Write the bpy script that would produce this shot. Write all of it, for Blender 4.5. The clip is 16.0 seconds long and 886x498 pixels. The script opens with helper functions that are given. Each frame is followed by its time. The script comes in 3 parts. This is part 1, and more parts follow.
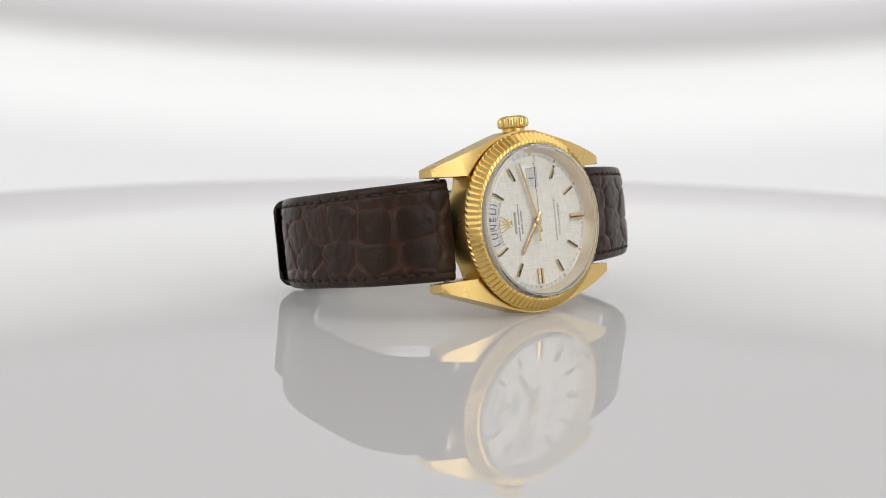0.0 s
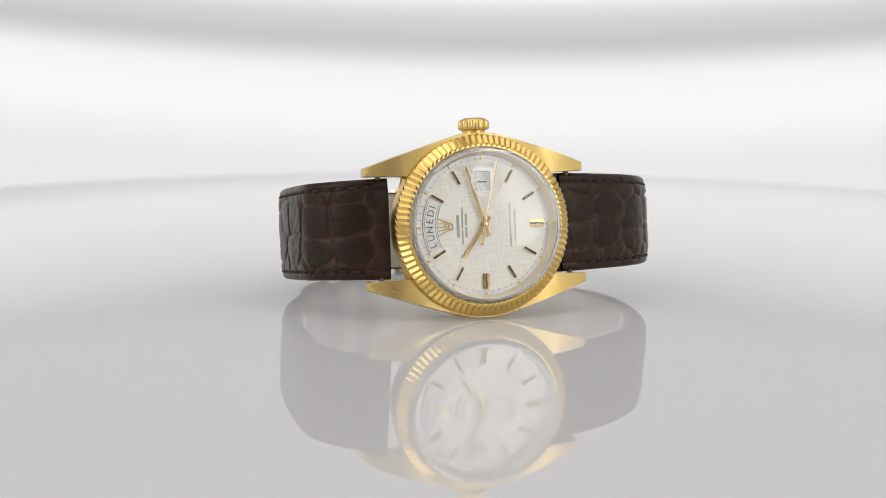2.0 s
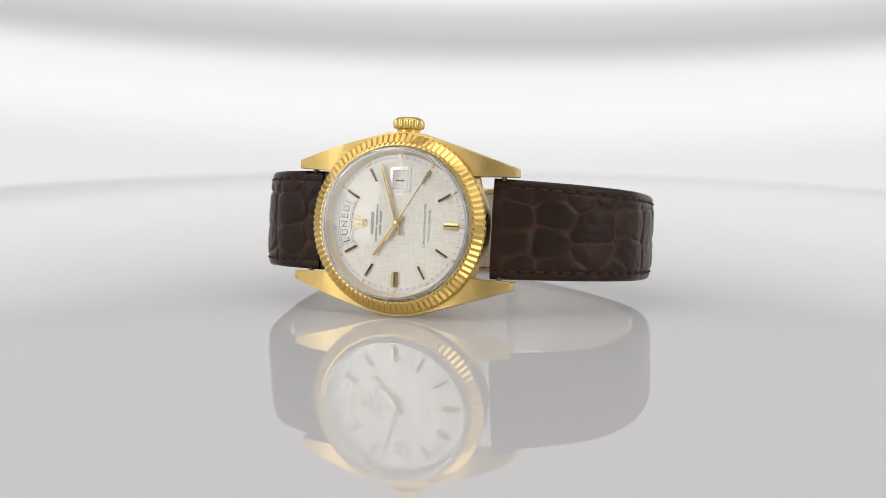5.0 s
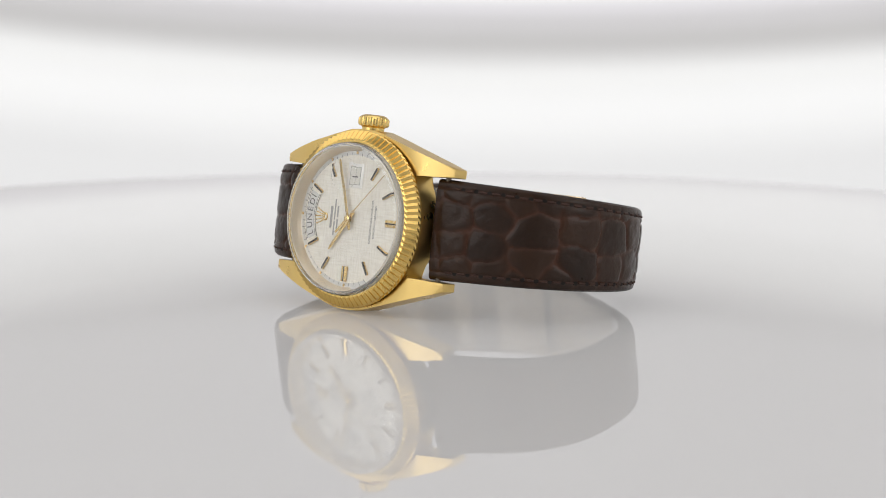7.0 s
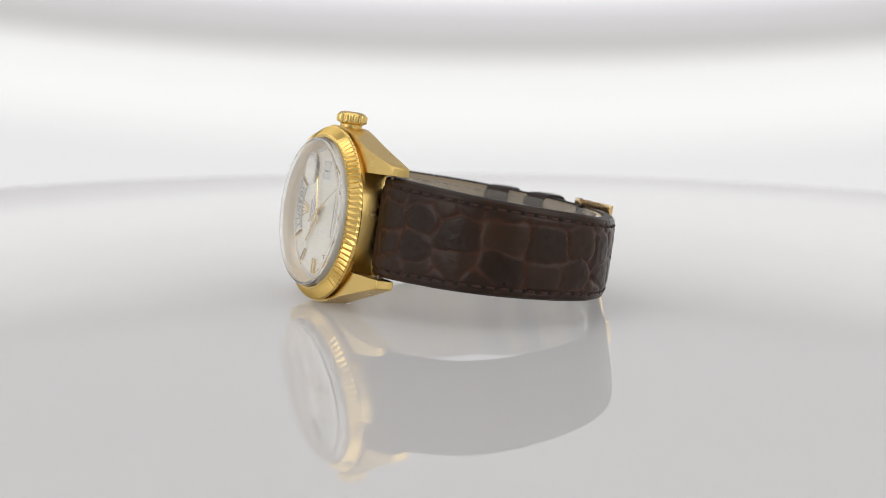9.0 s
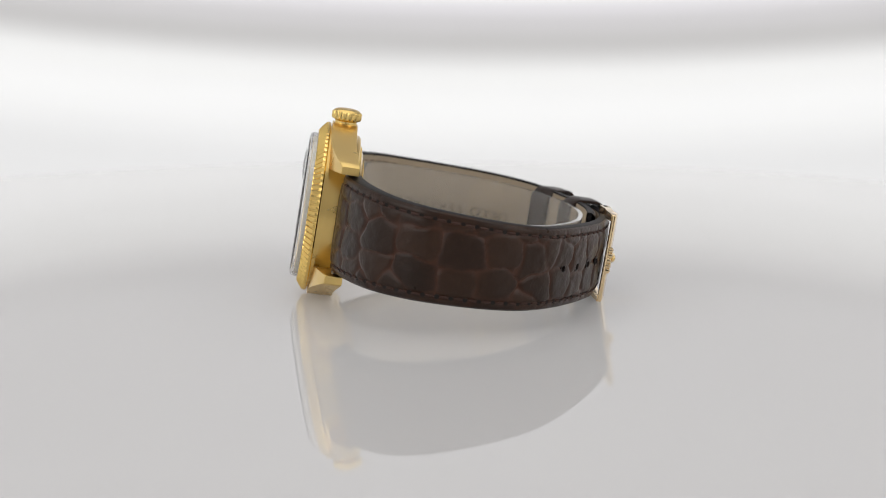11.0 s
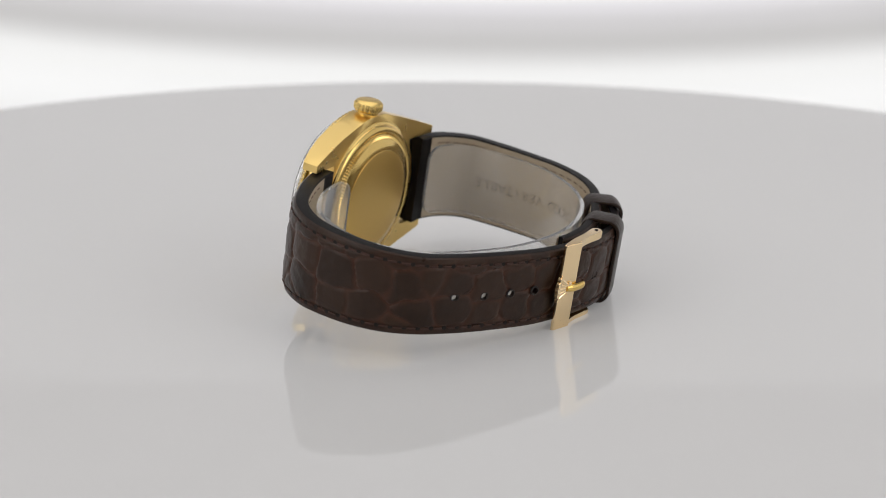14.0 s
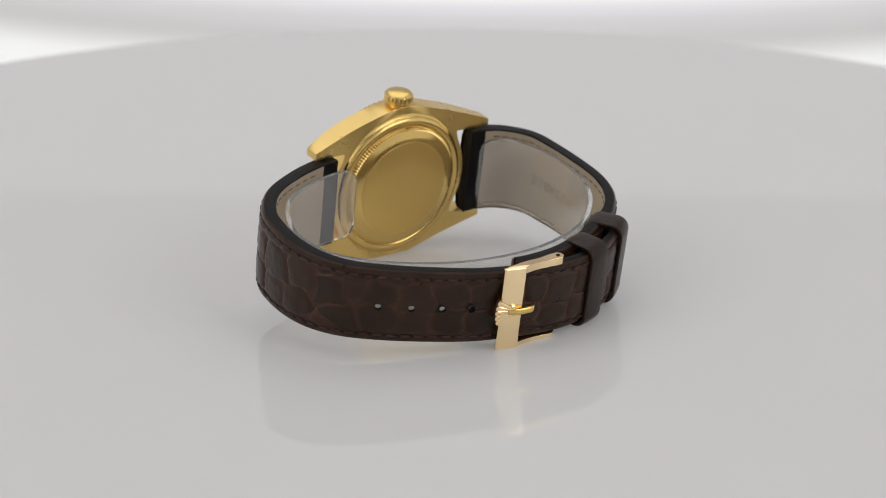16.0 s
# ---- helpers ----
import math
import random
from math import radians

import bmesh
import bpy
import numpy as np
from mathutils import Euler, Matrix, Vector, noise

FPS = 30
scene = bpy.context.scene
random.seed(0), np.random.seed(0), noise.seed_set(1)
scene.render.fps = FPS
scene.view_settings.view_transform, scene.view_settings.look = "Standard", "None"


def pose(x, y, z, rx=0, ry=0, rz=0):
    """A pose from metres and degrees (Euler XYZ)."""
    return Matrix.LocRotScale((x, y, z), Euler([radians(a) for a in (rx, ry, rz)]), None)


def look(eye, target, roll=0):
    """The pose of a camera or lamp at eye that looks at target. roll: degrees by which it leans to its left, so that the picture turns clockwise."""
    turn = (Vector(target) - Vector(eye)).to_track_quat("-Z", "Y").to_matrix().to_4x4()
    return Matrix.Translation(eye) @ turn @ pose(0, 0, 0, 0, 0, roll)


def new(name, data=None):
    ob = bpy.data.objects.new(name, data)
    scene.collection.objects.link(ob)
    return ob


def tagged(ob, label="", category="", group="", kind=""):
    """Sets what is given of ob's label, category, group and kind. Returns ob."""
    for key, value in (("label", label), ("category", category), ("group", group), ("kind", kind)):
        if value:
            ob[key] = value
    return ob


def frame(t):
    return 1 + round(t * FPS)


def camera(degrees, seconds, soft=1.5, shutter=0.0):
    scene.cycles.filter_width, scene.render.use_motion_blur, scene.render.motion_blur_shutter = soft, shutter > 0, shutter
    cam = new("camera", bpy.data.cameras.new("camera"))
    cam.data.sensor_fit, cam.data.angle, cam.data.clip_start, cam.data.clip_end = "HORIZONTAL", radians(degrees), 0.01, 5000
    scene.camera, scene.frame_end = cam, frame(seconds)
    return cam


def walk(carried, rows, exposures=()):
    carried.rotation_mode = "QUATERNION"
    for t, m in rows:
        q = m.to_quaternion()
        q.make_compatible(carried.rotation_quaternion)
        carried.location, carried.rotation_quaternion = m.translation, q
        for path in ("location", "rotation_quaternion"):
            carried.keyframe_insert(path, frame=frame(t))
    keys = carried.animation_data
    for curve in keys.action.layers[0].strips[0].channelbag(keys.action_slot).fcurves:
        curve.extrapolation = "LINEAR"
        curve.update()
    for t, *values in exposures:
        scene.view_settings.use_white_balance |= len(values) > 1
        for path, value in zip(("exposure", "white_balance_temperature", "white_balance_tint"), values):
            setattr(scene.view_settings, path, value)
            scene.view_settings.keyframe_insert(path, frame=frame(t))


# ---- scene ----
PIVOT = 0.00778          # height of the tilt axis over the turntable's top
DIP = 8.8                # the camera looks down on the level turntable by this angle
cam = camera(25.76, 16.0, soft=0.9)
cam.data.dof.use_dof, cam.data.dof.focus_distance, cam.data.dof.aperture_fstop = True, 0.402, 20.0
CAM_POSE = pose(0, 0, PIVOT, 90) @ pose(0, 0, 0, DIP, 0, -0.33).inverted() @ pose(-0.00138, 0.00186, 0.42375)
walk(cam, [(0.0, CAM_POSE), (16.0, CAM_POSE)])

# ---- light ----
world = bpy.data.worlds.new("tent_dimness")
world.use_nodes = True
world.node_tree.nodes["Background"].inputs[0].default_value = (1.0, 0.98, 0.97, 1)
world.node_tree.nodes["Background"].inputs[1].default_value = 0.04
scene.world = world


def area(name, eye, target, size, power, colour=(1, 1, 1)):
    data = bpy.data.lights.new(name, "AREA")
    data.shape, data.size, data.size_y = "RECTANGLE", size[0], size[1]
    data.energy, data.color = power, colour
    ob = new(name, data)
    ob.matrix_world = look(eye, target)
    return ob


area("tent_top_light", (0, 0.05, 0.80), (0, 0.05, 0), (1.0, 1.0), 2.55, (1.0, 0.995, 0.99))
# side lamps out of view, added to brighten the dial and watch front
area("side_fill_light", (-0.60, -0.45, 0.36), (0, 0, 0.0), (0.5, 0.5), 1.35, (1.0, 0.995, 0.99))
area("side_fill_light", (0.60, -0.45, 0.36), (0, 0, 0.0), (0.5, 0.5), 1.35, (1.0, 0.995, 0.99))


# ---- materials ----
def material(name, colour, rough=0.5, metal=0.0, **more):
    m = bpy.data.materials.new(name)
    m.use_nodes = True
    b = m.node_tree.nodes["Principled BSDF"]
    b.inputs["Base Color"].default_value = (*colour, 1)
    b.inputs["Roughness"].default_value = rough
    b.inputs["Metallic"].default_value = metal
    for key, value in more.items():
        b.inputs[key.replace("_", " ")].default_value = value
    return m


def node(m, kind, **inputs):
    n = m.node_tree.nodes.new(kind)
    for key, value in inputs.items():
        n.inputs[key.replace("_", " ")].default_value = value
    return n


def link(m, a, b):
    m.node_tree.links.new(a, b)


def coords(m, scale=(1, 1, 1)):
    tc = node(m, "ShaderNodeTexCoord")
    mp = node(m, "ShaderNodeMapping")
    mp.inputs["Scale"].default_value = scale
    link(m, tc.outputs["Object"], mp.inputs["Vector"])
    return mp.outputs["Vector"]


def grain(m, scale, strength, distance, stretch=(1, 1, 1), detail=4.0, rough_by=0.0):
    """Fine relief, and roughness that varies with it."""
    b = m.node_tree.nodes["Principled BSDF"]
    tex = node(m, "ShaderNodeTexNoise", Scale=scale, Detail=detail)
    link(m, coords(m, stretch), tex.inputs["Vector"])
    bump = node(m, "ShaderNodeBump", Strength=strength, Distance=distance)
    link(m, tex.outputs["Fac"], bump.inputs["Height"])
    link(m, bump.outputs["Normal"], b.inputs["Normal"])
    if rough_by:
        base = b.inputs["Roughness"].default_value
        mr = node(m, "ShaderNodeMapRange", To_Min=max(0.0, base - rough_by), To_Max=base + rough_by)
        wide = node(m, "ShaderNodeTexNoise", Scale=scale * 0.07, Detail=3.0)
        link(m, coords(m), wide.inputs["Vector"])
        link(m, wide.outputs["Fac"], mr.inputs["Value"])
        link(m, mr.outputs["Result"], b.inputs["Roughness"])
    return m


GOLD = (0.79, 0.55, 0.175)
gold_polished = grain(material("polished_yellow_gold", GOLD, 0.17, 1.0), 3000, 0.04, 0.0001, rough_by=0.04)
gold_satin = grain(material("satin_yellow_gold", (0.78, 0.555, 0.20), 0.29, 1.0), 4000, 0.12, 0.0001, (0.08, 1, 1), rough_by=0.06)
gold_crown = grain(material("worn_gold_crown", (0.80, 0.575, 0.20), 0.25, 1.0), 2500, 0.08, 0.0001, rough_by=0.06)
gold_rim = grain(material("gold_chapter_wall", (0.86, 0.75, 0.58), 0.30, 0.7), 4000, 0.1, 0.0001)
gold_pale = grain(material("pale_rose_gold", (0.91, 0.70, 0.42), 0.12, 1.0), 3000, 0.05, 0.0001, rough_by=0.05)
gold_mark = grain(material("dial_gold", (0.76, 0.56, 0.25), 0.13, 1.0), 3000, 0.05, 0.0001)
gold_back = grain(material("brushed_gold_back", (0.70, 0.48, 0.155), 0.38, 1.0), 5000, 0.08, 0.0001, (1, 0.03, 1), rough_by=0.03)
gold_rings = grain(material("polished_gold_rings", (0.74, 0.52, 0.18), 0.16, 1.0), 3000, 0.04, 0.0001, rough_by=0.03)
stamp_brown = material("stamped_letters_brown", (0.16, 0.12, 0.085), 0.6)
steel = material("spring_bar_steel", (0.16, 0.14, 0.12), 0.45, 0.8)
ink = material("dial_ink", (0.03, 0.028, 0.025), 0.5)
onyx = material("glossy_black_inlay", (0.010, 0.009, 0.008), 0.32)
ink_print = material("dial_print_grey", (0.40, 0.385, 0.355), 0.5)
ink_soft = material("dial_ink_thin", (0.16, 0.15, 0.14), 0.5)
filler_white = material("white_filler", (0.82, 0.79, 0.72), 0.45)
date_white = material("date_disc_white", (0.74, 0.72, 0.65), 0.5)
frame_silver = material("bright_silver_frame", (0.9, 0.885, 0.84), 0.3, 0.35)
day_silver = material("day_disc_silver", (0.72, 0.71, 0.68), 0.35, 0.5)
thread_pale = material("lining_thread", (0.15, 0.105, 0.075), 0.8)
thread = grain(material("brown_thread", (0.045, 0.018, 0.011), 0.8), 6000, 0.4, 0.0001)
# near-black that paints the shade inside small holes
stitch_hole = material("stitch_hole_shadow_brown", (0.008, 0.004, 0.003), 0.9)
edge_paint = grain(material("strap_edge_paint", (0.007, 0.006, 0.0062), 0.45, 0.0, Specular_IOR_Level=0.13), 1500, 0.2, 0.0002)
loop_leather = grain(material("keeper_leather", (0.012, 0.007, 0.0055), 0.34, 0.0, Specular_IOR_Level=0.3), 900, 0.35, 0.0003, rough_by=0.06)


def linen():
    """Silvered dial with a linen-like weave of fine lines both ways."""
    m = material("linen_silver", (0.80, 0.775, 0.71), 0.40, 0.15)
    b = m.node_tree.nodes["Principled BSDF"]
    one = node(m, "ShaderNodeTexNoise", Scale=1.0, Detail=3.0)
    link(m, coords(m, (300, 3000, 1)), one.inputs["Vector"])
    two = node(m, "ShaderNodeTexNoise", Scale=1.0, Detail=3.0)
    link(m, coords(m, (3000, 300, 1)), two.inputs["Vector"])
    add = node(m, "ShaderNodeMath")
    link(m, one.outputs["Fac"], add.inputs[0])
    link(m, two.outputs["Fac"], add.inputs[1])
    ramp = node(m, "ShaderNodeMapRange", From_Min=0.7, From_Max=1.3, To_Min=0.0, To_Max=1.0)
    link(m, add.outputs[0], ramp.inputs["Value"])
    mix = node(m, "ShaderNodeMix")
    mix.data_type = "RGBA"
    mix.inputs[6].default_value, mix.inputs[7].default_value = (0.82, 0.78, 0.68, 1), (0.99, 0.96, 0.87, 1)
    link(m, ramp.outputs["Result"], mix.inputs[0])
    link(m, mix.outputs[2], b.inputs["Base Color"])
    bump = node(m, "ShaderNodeBump", Strength=0.4, Distance=0.00006)
    link(m, add.outputs[0], bump.inputs["Height"])
    link(m, bump.outputs["Normal"], b.inputs["Normal"])
    return m


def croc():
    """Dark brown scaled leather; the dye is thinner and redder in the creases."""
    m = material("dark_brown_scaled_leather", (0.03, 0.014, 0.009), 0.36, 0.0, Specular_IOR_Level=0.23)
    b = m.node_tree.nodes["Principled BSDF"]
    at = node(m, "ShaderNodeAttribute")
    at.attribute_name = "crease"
    tone = node(m, "ShaderNodeTexNoise", Scale=160.0, Detail=4.0)
    link(m, coords(m), tone.inputs["Vector"])
    tops = node(m, "ShaderNodeMix")
    tops.data_type = "RGBA"
    tops.inputs[6].default_value, tops.inputs[7].default_value = (0.010, 0.0050, 0.0030, 1), (0.043, 0.0203, 0.0107, 1)
    plate = node(m, "ShaderNodeAttribute")
    plate.attribute_name = "plate"
    blend = node(m, "ShaderNodeMix")
    blend.inputs[0].default_value = 0.45
    link(m, tone.outputs["Fac"], blend.inputs[2])
    link(m, plate.outputs["Fac"], blend.inputs[3])
    link(m, blend.outputs[0], tops.inputs[0])
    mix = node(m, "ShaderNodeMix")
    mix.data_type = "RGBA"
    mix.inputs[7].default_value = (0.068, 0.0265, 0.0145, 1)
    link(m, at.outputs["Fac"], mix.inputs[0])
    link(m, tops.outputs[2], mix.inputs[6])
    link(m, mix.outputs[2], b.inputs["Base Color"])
    fine = node(m, "ShaderNodeTexNoise", Scale=1500.0, Detail=6.0)
    link(m, coords(m), fine.inputs["Vector"])
    crack = node(m, "ShaderNodeTexVoronoi", Scale=420.0)
    crack.feature = "DISTANCE_TO_EDGE"
    warp = node(m, "ShaderNodeTexNoise", Scale=300.0, Detail=3.0)
    link(m, coords(m), warp.inputs["Vector"])
    shift = node(m, "ShaderNodeMix")
    shift.data_type = "VECTOR"
    shift.inputs[0].default_value = 0.0022
    link(m, coords(m), shift.inputs[4])
    link(m, warp.outputs["Color"], shift.inputs[5])
    link(m, shift.outputs[1], crack.inputs["Vector"])
    lines = node(m, "ShaderNodeMapRange", From_Min=0.0, From_Max=0.12, To_Min=0.0, To_Max=0.22)
    link(m, crack.outputs["Distance"], lines.inputs["Value"])
    both = node(m, "ShaderNodeMath")
    link(m, fine.outputs["Fac"], both.inputs[0])
    link(m, lines.outputs["Result"], both.inputs[1])
    bump = node(m, "ShaderNodeBump", Strength=0.5, Distance=0.00012)
    link(m, both.outputs[0], bump.inputs["Height"])
    link(m, bump.outputs["Normal"], b.inputs["Normal"])
    rr = node(m, "ShaderNodeMapRange", To_Min=0.22, To_Max=0.40)
    link(m, tone.outputs["Fac"], rr.inputs["Value"])
    link(m, rr.outputs["Result"], b.inputs["Roughness"])
    return m


def lining():
    m = material("beige_lining_leather", (0.42, 0.34, 0.27), 0.6)
    b = m.node_tree.nodes["Principled BSDF"]
    tone = node(m, "ShaderNodeTexNoise", Scale=240.0, Detail=6.0)
    link(m, coords(m), tone.inputs["Vector"])
    mix = node(m, "ShaderNodeMix")
    mix.data_type = "RGBA"
    mix.inputs[6].default_value, mix.inputs[7].default_value = (0.345, 0.275, 0.19, 1), (0.455, 0.37, 0.265, 1)
    link(m, tone.outputs["Fac"], mix.inputs[0])
    link(m, mix.outputs[2], b.inputs["Base Color"])
    fine = node(m, "ShaderNodeTexNoise", Scale=2600.0, Detail=4.0)
    link(m, coords(m), fine.inputs["Vector"])
    bump = node(m, "ShaderNodeBump", Strength=0.3, Distance=0.0001)
    link(m, fine.outputs["Fac"], bump.inputs["Height"])
    link(m, bump.outputs["Normal"], b.inputs["Normal"])
    return m


def acrylic():
    """Glossy white turntable sheet; a faint added glow lightens the shade round the watch."""
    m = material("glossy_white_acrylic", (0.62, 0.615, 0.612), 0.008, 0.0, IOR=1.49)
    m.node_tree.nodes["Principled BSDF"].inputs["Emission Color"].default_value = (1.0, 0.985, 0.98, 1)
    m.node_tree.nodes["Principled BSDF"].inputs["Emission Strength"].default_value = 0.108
    b = m.node_tree.nodes["Principled BSDF"]
    tone = node(m, "ShaderNodeTexNoise", Scale=9.0, Detail=3.0)
    link(m, coords(m), tone.inputs["Vector"])
    mix = node(m, "ShaderNodeMix")
    mix.data_type = "RGBA"
    mix.inputs[6].default_value, mix.inputs[7].default_value = (0.50, 0.494, 0.49, 1), (0.52, 0.512, 0.508, 1)
    link(m, tone.outputs["Fac"], mix.inputs[0])
    link(m, mix.outputs[2], b.inputs["Base Color"])
    return m


def glowing(name, strength, colour=(1, 1, 1), base=0.8):
    m = material(name, (base, base, base), 0.9)
    b = m.node_tree.nodes["Principled BSDF"]
    b.inputs["Emission Color"].default_value = (*colour, 1)
    b.inputs["Emission Strength"].default_value = strength
    return m


def painted_glow_sheet():
    """White sheet, its light painted into the emission: bright foot, soft dim band, bright again, fading upwards."""
    m = glowing("diffuser_with_painted_glow", 1.0, (1, 1, 1), 0.25)
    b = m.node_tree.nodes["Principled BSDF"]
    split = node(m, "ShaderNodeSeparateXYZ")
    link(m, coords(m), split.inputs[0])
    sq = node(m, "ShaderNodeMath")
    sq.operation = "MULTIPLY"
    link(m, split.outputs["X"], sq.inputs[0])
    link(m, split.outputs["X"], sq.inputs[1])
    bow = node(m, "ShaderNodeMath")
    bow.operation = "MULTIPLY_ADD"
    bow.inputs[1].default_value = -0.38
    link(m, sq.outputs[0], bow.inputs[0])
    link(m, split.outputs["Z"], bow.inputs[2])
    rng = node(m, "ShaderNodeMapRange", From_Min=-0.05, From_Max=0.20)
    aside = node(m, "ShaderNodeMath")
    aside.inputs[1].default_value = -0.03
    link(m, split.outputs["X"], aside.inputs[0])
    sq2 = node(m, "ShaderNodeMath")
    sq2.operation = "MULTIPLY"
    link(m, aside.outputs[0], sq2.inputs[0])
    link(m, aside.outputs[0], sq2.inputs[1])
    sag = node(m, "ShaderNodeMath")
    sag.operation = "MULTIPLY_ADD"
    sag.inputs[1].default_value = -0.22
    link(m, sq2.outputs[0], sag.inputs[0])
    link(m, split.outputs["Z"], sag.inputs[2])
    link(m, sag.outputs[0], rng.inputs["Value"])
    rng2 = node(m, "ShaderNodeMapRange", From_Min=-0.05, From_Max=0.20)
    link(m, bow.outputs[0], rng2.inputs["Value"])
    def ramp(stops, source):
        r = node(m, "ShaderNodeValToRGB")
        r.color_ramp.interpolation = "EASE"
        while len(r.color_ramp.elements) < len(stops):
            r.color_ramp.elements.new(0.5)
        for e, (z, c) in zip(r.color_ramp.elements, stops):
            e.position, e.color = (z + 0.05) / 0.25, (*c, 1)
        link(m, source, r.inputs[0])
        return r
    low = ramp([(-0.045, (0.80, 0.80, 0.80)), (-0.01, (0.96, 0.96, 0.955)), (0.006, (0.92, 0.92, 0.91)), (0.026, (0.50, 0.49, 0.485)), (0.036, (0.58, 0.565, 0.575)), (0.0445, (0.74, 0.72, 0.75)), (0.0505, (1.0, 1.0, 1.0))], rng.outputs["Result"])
    # fade above the view, painted to shape the bright arc mirrored in the disc
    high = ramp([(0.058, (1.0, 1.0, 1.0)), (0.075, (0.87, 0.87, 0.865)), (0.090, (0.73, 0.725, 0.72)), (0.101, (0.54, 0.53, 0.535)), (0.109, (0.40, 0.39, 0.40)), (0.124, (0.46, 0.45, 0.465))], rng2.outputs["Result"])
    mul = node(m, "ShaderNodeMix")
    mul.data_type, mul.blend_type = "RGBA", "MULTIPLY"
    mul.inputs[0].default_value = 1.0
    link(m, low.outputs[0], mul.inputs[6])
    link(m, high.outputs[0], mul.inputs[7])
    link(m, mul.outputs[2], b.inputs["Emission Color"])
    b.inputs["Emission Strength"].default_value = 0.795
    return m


def clear(name, ior, rough=0.0, tint=(1, 1, 1)):
    return material(name, tint, rough, 0.0, IOR=ior, Transmission_Weight=1.0)


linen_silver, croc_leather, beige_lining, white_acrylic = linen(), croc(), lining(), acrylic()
crystal_clear = clear("clear_crystal", 1.49)
lens_clear = clear("clear_lens", 1.22)
# edge scatters a little white, added so it does not render dark
crystal_edge = material("whitened_crystal_edge", (0.97, 0.965, 0.95), 0.05, 0.0, IOR=1.45, Transmission_Weight=0.93)
cuff_clear = material("clear_plastic", (0.95, 0.95, 0.95), 0.045, 0.0, IOR=1.33, Transmission_Weight=0.91)
tent_white = grain(material("tent_fabric", (0.8, 0.79, 0.79), 0.9), 800, 0.2, 0.0005)
# rear fabric greyed to dim what the disc mirrors from above the backdrop
tent_grey = grain(material("tent_rear_fabric_dimmed", (0.55, 0.54, 0.55), 0.9), 800, 0.2, 0.0005)
# side fabric has an added glow to brighten the gold and crystal reflections
tent_glow = grain(glowing("tent_fabric_with_added_glow", 0.15), 800, 0.2, 0.0005)
panel_glow = painted_glow_sheet()


# ---- mesh helpers (watch parts are given in millimetres) ----
MM = 0.001


def part(name, bm, mat, parent=None, label="", smooth=True, scale=MM):
    """One mesh object under a thing or under a part."""
    bmesh.ops.scale(bm, vec=(scale, scale, scale), verts=bm.verts)
    data = bpy.data.meshes.new(name)
    bm.normal_update()
    bm.to_mesh(data)
    bm.free()
    if smooth:
        data.polygons.foreach_set("use_smooth", [True] * len(data.polygons))
        data.set_sharp_from_angle(angle=radians(32))
    data.materials.append(mat)
    ob = new(name, data)
    ob.parent = parent
    return tagged(ob, label)


def again(ob, m, parent):
    """One more piece on the same mesh."""
    o = new(ob.name.split(".")[0], ob.data)
    o.parent, o.matrix_basis = parent, m
    return o


def lathe(profile, n=128, wobble=None, closed=False):
    """Turn (radius, z) pairs about z. wobble(i, k) gives (dr, dz) for ring point i of profile point k."""
    bm = bmesh.new()
    rings = []
    for k, (r, z) in enumerate(profile):
        if r < 1e-6:
            rings.append([bm.verts.new((0, 0, z))])
            continue
        ring = []
        for i in range(n):
            a = 2 * math.pi * i / n
            dr, dz = wobble(i, k) if wobble else (0, 0)
            ring.append(bm.verts.new(((r + dr) * math.cos(a), (r + dr) * math.sin(a), z + dz)))
        rings.append(ring)
    pairs = list(zip(rings, rings[1:])) + ([(rings[-1], rings[0])] if closed else [])
    for a, b in pairs:
        for i in range(n):
            j = (i + 1) % n
            if len(a) == 1 and len(b) == 1:
                continue
            if len(a) == 1:
                bm.faces.new((a[0], b[i], b[j]))
            elif len(b) == 1:
                bm.faces.new((a[i], b[0], a[j]))
            else:
                bm.faces.new((a[i], b[i], b[j], a[j]))
    bmesh.ops.remove_doubles(bm, verts=bm.verts, dist=1e-5)
    bmesh.ops.recalc_face_normals(bm, faces=bm.faces)
    return bm


def box(x, y, z, bevel=0.0, segments=2):
    bm = bmesh.new()
    bmesh.ops.create_cube(bm, size=1)
    for v in bm.verts:
        v.co = Vector((v.co.x * x, v.co.y * y, v.co.z * z))
    if bevel:
        bmesh.ops.bevel(bm, geom=bm.edges[:], offset=bevel, segments=segments, affect="EDGES", profile=0.6)
    return bm


def moved(bm, m):
    bmesh.ops.transform(bm, matrix=m, verts=bm.verts)
    return bm


def joined(*parts):
    bm = bmesh.new()
    for p in parts:
        data = bpy.data.meshes.new("tmp")
        p.to_mesh(data)
        p.free()
        bm.from_mesh(data)
        bpy.data.meshes.remove(data)
    return bm


def prism(outline, z0, z1, bevel=0.0):
    """A flat outline made solid between two heights, which may be functions of the point."""
    low = z0 if callable(z0) else (lambda x, y: z0)
    top = z1 if callable(z1) else (lambda x, y: z1)
    bm = bmesh.new()
    a = [bm.verts.new((x, y, low(x, y))) for x, y in outline]
    b = [bm.verts.new((x, y, top(x, y))) for x, y in outline]
    n = len(outline)
    fa, fb = bm.faces.new(a[::-1]), bm.faces.new(b)
    for i in range(n):
        bm.faces.new((a[i], a[(i + 1) % n], b[(i + 1) % n], b[i]))
    if bevel:
        rim = list(fa.edges) + list(fb.edges)
        bmesh.ops.bevel(bm, geom=rim, offset=bevel, segments=2, affect="EDGES", profile=0.6)
    return bm


